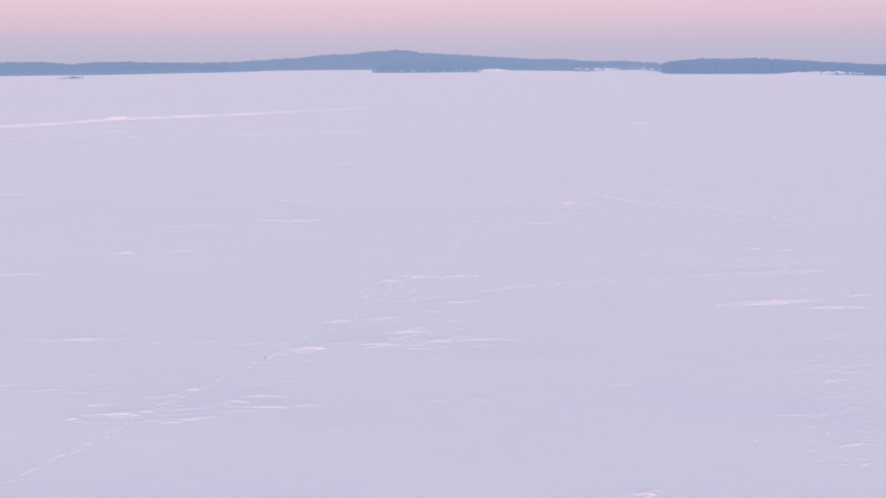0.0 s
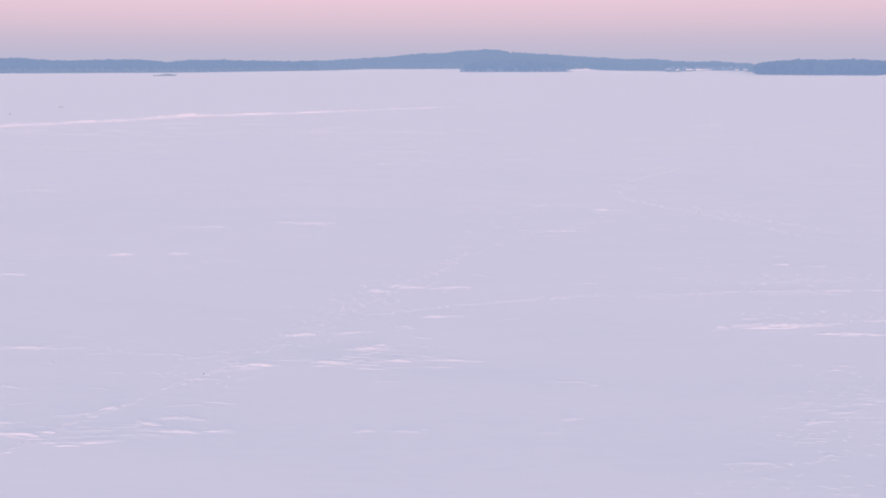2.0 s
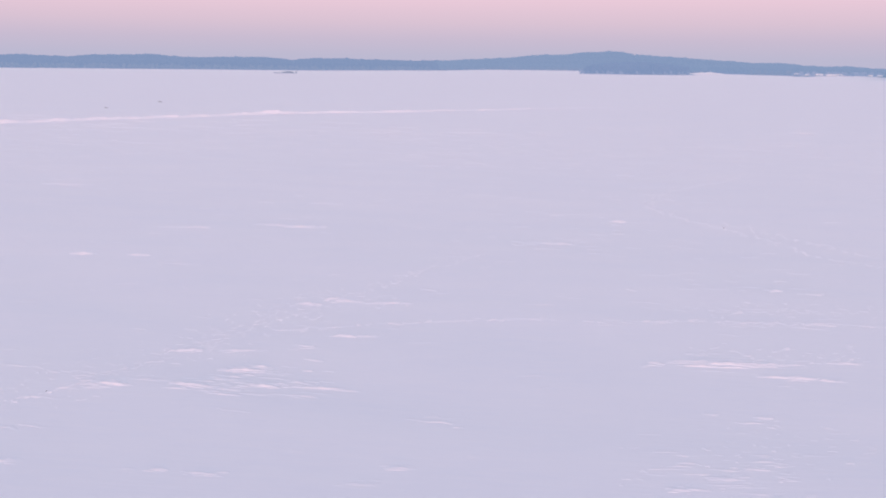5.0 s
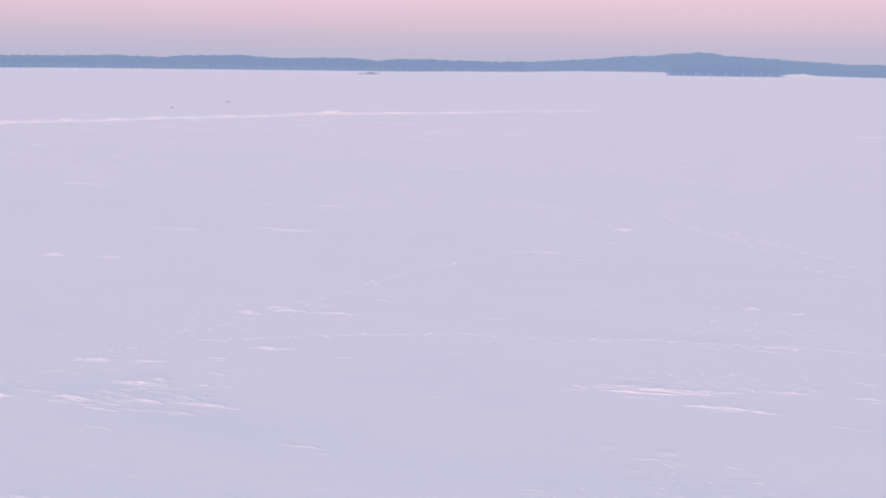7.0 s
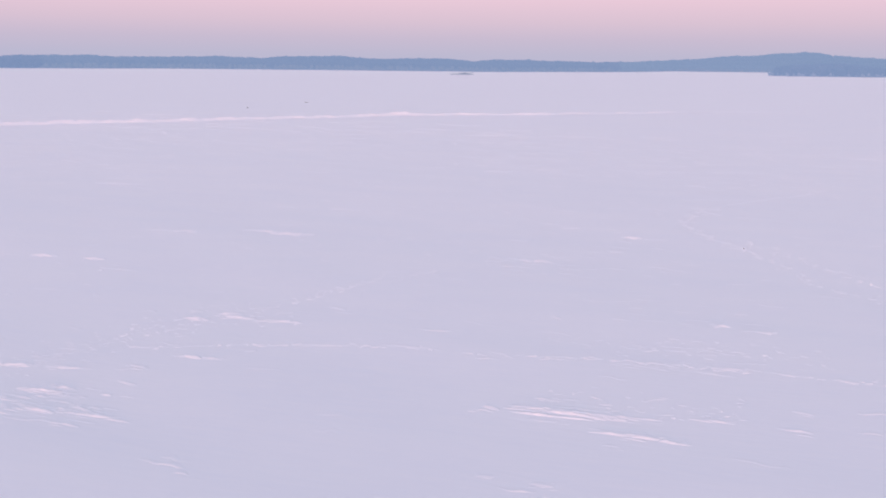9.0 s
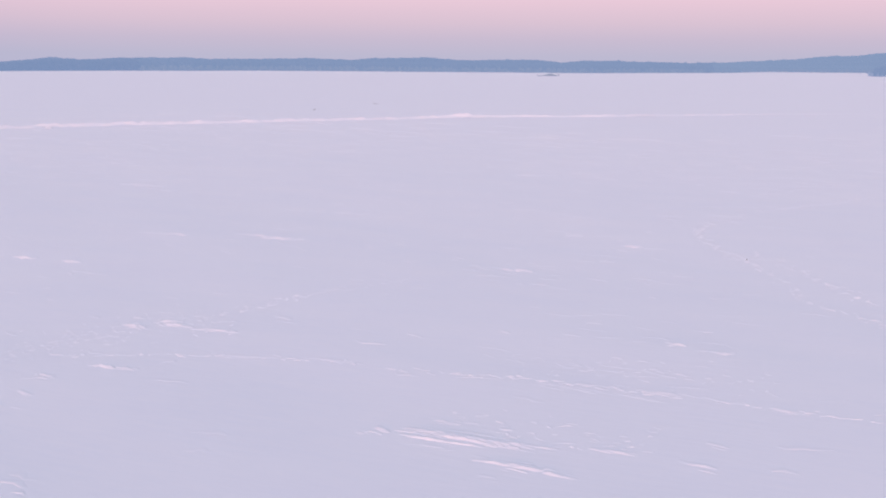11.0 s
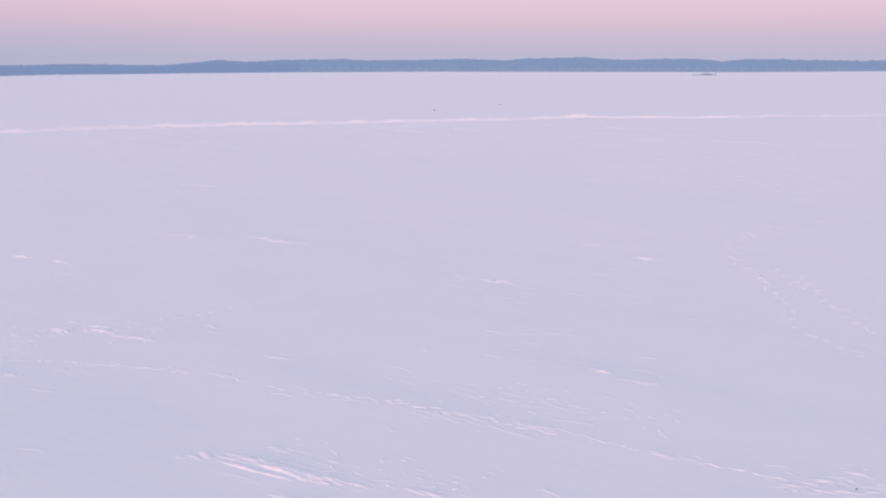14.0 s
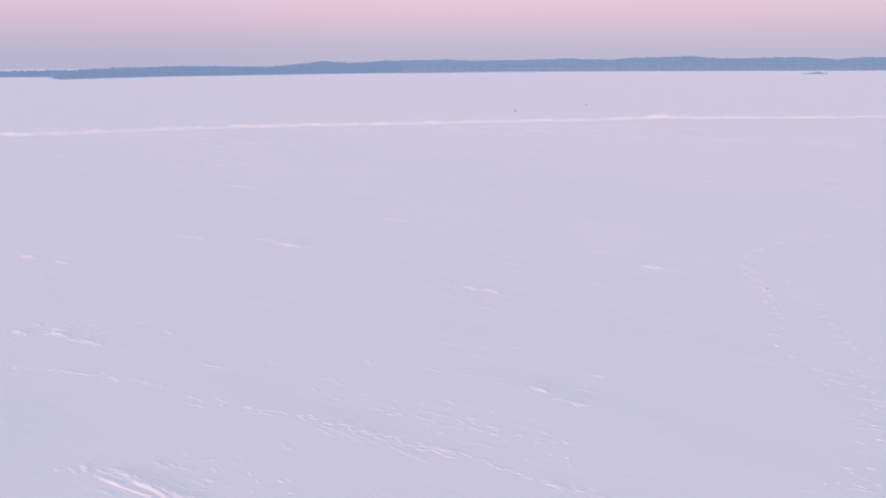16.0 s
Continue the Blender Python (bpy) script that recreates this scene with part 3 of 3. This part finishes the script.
drift(20.5, 51.1, 1.2, 5, 3)
drift(21.9, 51.0, 0.4, -7, 2)
drift(19.6, 51.0, 1.4, 1, 2)
drift(21.4, 51.0, 0.6, 0, 3)
drift(14.4, 51.2, 0.3, 10, 2)
drift(17.8, 52.4, 3.3, 4, 3)
drift(17.1, 51.3, 1.2, 13, 1)
drift(14.7, 51.5, 0.6, 2, 2)
drift(-4.0, 51.4, 1.1, 14, 1)
drift(14.9, 51.8, 0.5, -4, 3)
drift(17.5, 51.9, 1.0, 1, 1)
drift(16.5, 52.3, 1.2, 2, 3)
drift(18.9, 52.5, 1.0, 5, 3)
drift(1.0, 52.5, 0.7, 20, 2)
drift(17.3, 52.3, 1.3, 6, 3)
drift(1.3, 52.5, 0.8, 2, 3)
drift(19.5, 52.7, 0.8, -3, 3)
drift(2.2, 52.7, 0.9, 5, 2)
drift(20.3, 52.9, 0.8, 10, 2)
drift(16.5, 53.5, 0.7, 4, 2)
drift(17.3, 53.8, 0.6, 19, 1)
drift(20.8, 53.6, 0.7, 20, 1)
drift(22.4, 53.6, 1.1, 2, 2)
drift(18.6, 53.8, 0.4, 9, 2)
drift(25.2, 53.8, 1.0, -2, 2)
drift(25.3, 55.7, 0.6, -9, 2)
drift(4.7, 56.3, 1.3, 10, 1)
drift(8.9, 57.7, 2.4, 3, 1)
drift(-2.4, 57.9, 1.0, 9, 3)
drift(-0.7, 58.9, 1.1, 9, 3)
drift(-0.7, 59.2, 1.2, 9, 2)
drift(18.5, 59.1, 2.0, 1, 1)
drift(-3.2, 59.1, 0.6, 8, 2)
drift(1.5, 59.2, 1.6, 14, 2)
drift(21.3, 59.2, 2.2, -4, 1)
drift(1.2, 59.2, 0.8, 14, 2)
drift(-1.4, 59.3, 0.9, 20, 3)
drift(19.9, 59.5, 0.5, -10, 2)
drift(27.2, 60.2, 0.5, -5, 1)
drift(22.3, 60.2, 1.0, 9, 2)
drift(26.6, 60.2, 0.6, 2, 2)
drift(-24.9, 60.4, 2.4, 1, 2)
drift(0.9, 60.7, 0.9, 20, 1)
drift(15.8, 61.3, 0.5, -10, 1)
drift(17.8, 61.5, 0.7, 12, 1)
drift(3.6, 61.9, 0.9, 8, 1)
drift(21.7, 62.3, 0.6, -10, 1)
drift(2.8, 62.5, 0.8, 2, 2)
drift(20.9, 62.5, 0.7, -10, 1)
drift(21.0, 62.9, 0.3, 14, 2)
drift(-13.5, 65.7, 1.8, 6, 1)
drift(16.2, 66.1, 0.9, 2, 1)
drift(19.2, 66.6, 0.7, 12, 1)
drift(22.1, 66.5, 0.7, 14, 1)
drift(22.9, 66.6, 0.7, 4, 3)
drift(17.9, 66.6, 1.0, 9, 1)
drift(20.9, 66.9, 0.7, -2, 3)
drift(-20.6, 67.0, 1.3, 4, 3)
drift(-17.1, 67.4, 1.2, 6, 3)
drift(30.5, 74.3, 1.1, 17, 1)
drift(-20.4, 77.9, 1.9, 10, 1)
drift(-18.4, 78.3, 1.7, 9, 2)
drift(5.0, 78.9, 0.9, 1, 2)
drift(8.0, 79.2, 1.0, 11, 3)
drift(7.1, 79.1, 1.4, 8, 2)
drift(-14.5, 80.9, 0.8, 6, 2)
drift(-10.9, 80.9, 2.3, 8, 3)
drift(-13.3, 81.1, 2.0, -0, 2)
drift(8.5, 81.2, 1.4, 19, 1)
drift(11.5, 84.5, 0.9, 8, 2)
drift(4.2, 85.9, 1.5, 9, 1)
drift(11.1, 89.0, 0.7, -1, 2)
drift(11.1, 90.7, 1.1, 3, 3)
drift(6.2, 93.0, 1.2, 17, 2)
drift(-14.3, 94.0, 1.6, 11, 2)
drift(-29.5, 98.8, 1.0, 20, 1)
drift(-42.6, 99.9, 3.4, 11, 2)
drift(10.0, 125.7, 1.5, 2, 2)
drift(20.8, 127.6, 2.5, 2, 1)
drift(-13.3, 129.4, 2.0, 6, 2)
drift(30.6, 60.3, 0.7, 20, 2)
drift(31.3, 60.2, 0.6, 16, 1)
drift(31.2, 61.2, 0.7, 20, 2)
drift(32.0, 60.8, 0.7, 20, 2)
drift(31.9, 62.4, 0.6, 17, 2)
drift(30.6, 61.1, 0.4, 11, 1)
drift(31.8, 59.4, 0.4, 20, 1)
drift(24.9, 60.3, 0.6, 9, 1)


def crust_field(label, x, y, long, deep, turn, top, count, seed):
    """A patch of many thin wind-cut ridges, none of them standing out."""
    rng = random.Random(seed)
    far = max(1.0, math.hypot(x - 20, y - 15) / 45)
    u, v, z, faces = strand_sheet(rng, long, deep, top, far, (0.10, 0.28), 0.065 * far, 0.028 * far, count, 0, (0.03, 0.13))
    ob = new("wind_crust", mesh_from("wind_crust", settled(u, v, z, x, y, turn), faces, CRUST))
    ob.location = (x, y, lift_at(x, y))
    tagged(ob, label, "snow crust", kind="stuff")


crust_field("field of thin pink-edged ridges beside the herd trail", 0.3, 45.6, 6.0, 1.5, 4, 0.090, 60, 41)
crust_field("thin wind-cut ridges across the narrow trail", -8.6, 35.4, 6.0, 1.2, 5, 0.062, 45, 42)
crust_field("thin ridges round the long bright drift", 18.8, 52.6, 6.5, 0.9, 4, 0.042, 24, 43)
crust_field("pale ridges of wind crust on the open snow", 17.0, 40.0, 6.0, 2.4, 8, 0.060, 40, 45)
crust_field("faint ridges of wind crust behind the line of prints", 18.5, 62.2, 7.0, 1.0, 2, 0.050, 14, 46)
crust_field("thin ridges of wind crust beside a trodden trail", 7.5, 79.3, 5.0, 1.0, 6, 0.055, 26, 47)


def fine_drifts():
    """The many small ripples between the drifts, in patches."""
    rng = random.Random(91)
    verts, faces = [], []
    patches = [(rng.uniform(-120, 60), rng.uniform(28, 190), rng.uniform(3, 12)) for _ in range(150)]
    for _ in range(1300):
        px, py, r = rng.choice(patches)
        x, y = px + rng.gauss(0, r * 1.5), py + rng.gauss(0, r * 0.6)
        far = max(1.0, math.hypot(x - 20, y - 10) / 70)
        v, f = drift_form(rng, rng.uniform(0.5, 2.0) * far, rng.uniform(0.010, 0.028) * far ** 0.5, rng.uniform(0.12, 0.3) * far)
        b = len(verts)
        verts += [(qx, qy, qz + lift_at(qx, qy)) for qx, qy, qz in laid(v, x, y, WIND + rng.gauss(0, 7))]
        faces += [tuple(i + b for i in q) for q in f]
    for _ in range(1000):
        x, y = rng.uniform(-150, 75), rng.uniform(60, 215)
        far = max(1.0, math.hypot(x - 20, y - 15) / 60)
        v, f = drift_form(rng, rng.uniform(0.6, 2.4) * far, rng.uniform(0.006, 0.018) * far ** 0.6, rng.uniform(0.05, 0.16) * far)
        b = len(verts)
        verts += [(qx, qy, qz + lift_at(qx, qy)) for qx, qy, qz in laid(v, x, y, WIND + rng.gauss(0, 5))]
        faces += [tuple(i + b for i in q) for q in f]
    tagged(new("fine_drifts", mesh_from("fine_drifts", verts, faces, CRUST)),
           "faint wind ripples scattered over the snow", "snow ripples", kind="stuff")


fine_drifts()


# ---- trodden trails ----
def trail(label, knots, spread, gap, size, high, seed, lengthwise):
    """Lumps of kicked-up snow beside the steps; lengthwise: how far they lie along the trail, 0 to 1."""
    rng = random.Random(seed)
    pts = [Vector(k) for k in knots]
    verts, faces = [], []
    for p, q in zip(pts, pts[1:]):
        run = q - p
        side = Vector((-run.y, run.x)).normalized()
        way = math.degrees(math.atan2(run.y, run.x))
        if way > 90 or way < -90:
            way -= math.copysign(180, way)
        n = max(1, int(run.length / gap))
        for i in range(n):
            if rng.random() < 0.25:
                continue
            c = p + run * ((i + rng.random()) / n) + side * rng.gauss(0, spread)
            v, f = drift_form(rng, size * rng.uniform(1.2, 4.5), high * rng.uniform(0.3, 1.1), size * rng.uniform(0.25, 0.5))
            b = len(verts)
            turn = lengthwise * way + (1 - lengthwise) * WIND + rng.uniform(-22, 22)
            verts += [(x, y, h + lift_at(x, y)) for x, y, h in laid(v, c.x, c.y, turn)]
            faces += [tuple(k + b for k in r) for r in f]
    tagged(new("trodden_trail", mesh_from("trodden_trail", verts, faces, CRUST)), label, "trail", kind="stuff")


trail("narrow trodden trail with broken snow rims",
      [(-15.5, 21), (-12.1, 28.9), (-11.1, 31), (-10.1, 33.4), (-9.3, 35.9), (-8.6, 37.7), (-7.6, 39.9), (-6.6, 41.9), (-5.8, 44)],
      0.14, 0.15, 0.13, 0.043, 1, 0.8)
trail("churned snow flecks where a herd trail runs on",
      [(-5.8, 44), (-4.7, 48), (-3.3, 52.5), (-2.4, 57), (-0.7, 60.8), (0.3, 64.5), (1.4, 67.3), (2.2, 70), (3.2, 74)],
      0.45, 0.15, 0.12, 0.030, 5, 0.35)
trail("single line of old trodden prints over the snow",
      [(-2, 52.6), (0.5, 54), (4, 55.9), (5.8, 56.7), (7.9, 57.4), (10.2, 57.7), (12, 57.8)], 0.14, 0.24, 0.14, 0.038, 2, 0.8)
trail("trodden prints with kicked-up rims beyond the old line",
      [(12, 57.8), (13.8, 58.2), (16.2, 59.1), (19, 59.6), (21, 59.9), (24, 60), (27, 60.3), (30, 60.6), (34, 61)], 0.14, 0.20, 0.15, 0.052, 12, 0.7)
trail("faint old prints running up to the herd trail",
      [(-20, 44.6), (-16.5, 45.1), (-13, 45.3), (-10.3, 44.7), (-7.6, 44.4), (-5.8, 44.6)], 0.16, 0.22, 0.14, 0.030, 10, 0.8)
trail("rough wind-broken crust with small bluish flecks",
      [(13.2, 29.5), (14.2, 33), (16, 37.3), (18, 40.5), (21, 45.5)], 1.3, 0.07, 0.11, 0.022, 6, 0.0)
trail("wide belt of small churned flecks beside the herd trail",
      [(-7.5, 41), (-6.0, 45), (-4.5, 49), (-3.0, 54), (-2.0, 58.5), (0.2, 61.5)], 1.5, 0.07, 0.10, 0.022, 7, 0.0)
trail("scattered flecks of broken crust between the drifts",
      [(16.2, 54.6), (18.5, 54.2), (21, 54.6), (23.5, 55.4)], 0.7, 0.12, 0.12, 0.030, 8, 0.0)
trail("loose flecks of broken crust behind the line of prints",
      [(15.5, 61), (18.5, 62), (22.5, 62.6), (26, 63)], 0.9, 0.14, 0.13, 0.030, 9, 0.0)
trail("churned snow where two lines of prints meet",
      [(30.2, 60.2), (31.2, 61), (32.4, 61.8), (33.6, 62.4)], 0.7, 0.08, 0.15, 0.045, 13, 0.3)
trail("looping trail of old prints in the snow",
      [(23, 129), (19, 120), (15.5, 112.8), (13.7, 104.9), (13.2, 99.6), (14.6, 95.6), (17.2, 91.3), (19.4, 88.8), (21.3, 86), (23.4, 81.7),
       (24.1, 79.5), (25.5, 78.3), (27, 77.2), (29, 74.8)],
      0.3, 0.3, 0.14, 0.046, 3, 0.1)
trail("second line of prints beside the looping trail",
      [(18.5, 92.6), (21.9, 88.4), (24.9, 84.7), (26.5, 81.9), (28.5, 79.2), (29, 76.6), (30.5, 75), (32.1, 70.9), (32.8, 67), (33.4, 63)],
      0.4, 0.26, 0.13, 0.044, 4, 0.2)


# ---- small dark things on the snow ----
def clod(x, y, size, seed):
    rng = random.Random(seed)
    bm = bmesh.new()
    bmesh.ops.create_icosphere(bm, subdivisions=2, radius=size)
    for v in bm.verts:
        v.co *= rng.uniform(0.75, 1.2)
        v.co.z = v.co.z * 0.6
    me = bpy.data.meshes.new("frozen_clod")
    bm.to_mesh(me)
    bm.free()
    me.materials.append(CLOD)
    ob = new("frozen_clod", me)
    ob.location = (x, y, lift_at(x, y) + size * 0.35)
    tagged(ob, "small dark frozen clod lying on the snow", "clod", "clods on the snow")


for spot in ((-6.7, 42.1, 0.026, 1), (19.1, 89.6, 0.045, 2), (32.2, 61.2, 0.03, 3)):
    clod(*spot)


def reed_tuft(x, y, wide, high, seed, label):
    rng = random.Random(seed)
    verts, faces = [], []
    for _ in range(int(60 * wide)):
        foot = Vector((rng.gauss(0, wide * 0.3), rng.gauss(0, 0.12), -0.08))
        tip = foot + Vector((rng.uniform(-0.3, 0.3), rng.uniform(-0.15, 0.15), rng.uniform(0.5, 1.0) * high + 0.08))
        b = len(verts)
        for k in range(3):
            verts.append(foot + Vector((0.022 * math.cos(k * 2.1), 0.022 * math.sin(k * 2.1), 0)))
        for k in range(3):
            verts.append(tip + Vector((0.014 * math.cos(k * 2.1), 0.014 * math.sin(k * 2.1), 0)))
        faces += [(b + k, b + (k + 1) % 3, b + 3 + (k + 1) % 3, b + 3 + k) for k in range(3)] + [(b + 3, b + 4, b + 5)]
    ob = new("reed_tuft", mesh_from("reed_tuft", verts, faces, CLOD))
    ob.matrix_world = pose(x, y, lift_at(x, y), 0, 0, 25)
    tagged(ob, label, "reeds", "reed tufts on the lake")


reed_tuft(-127.5, 250, 0.5, 0.20, 1, "small dark tuft of dead reeds in the snow")
reed_tuft(-135.8, 294, 0.9, 0.17, 2, "wide low dark strip of dead reeds in the snow")
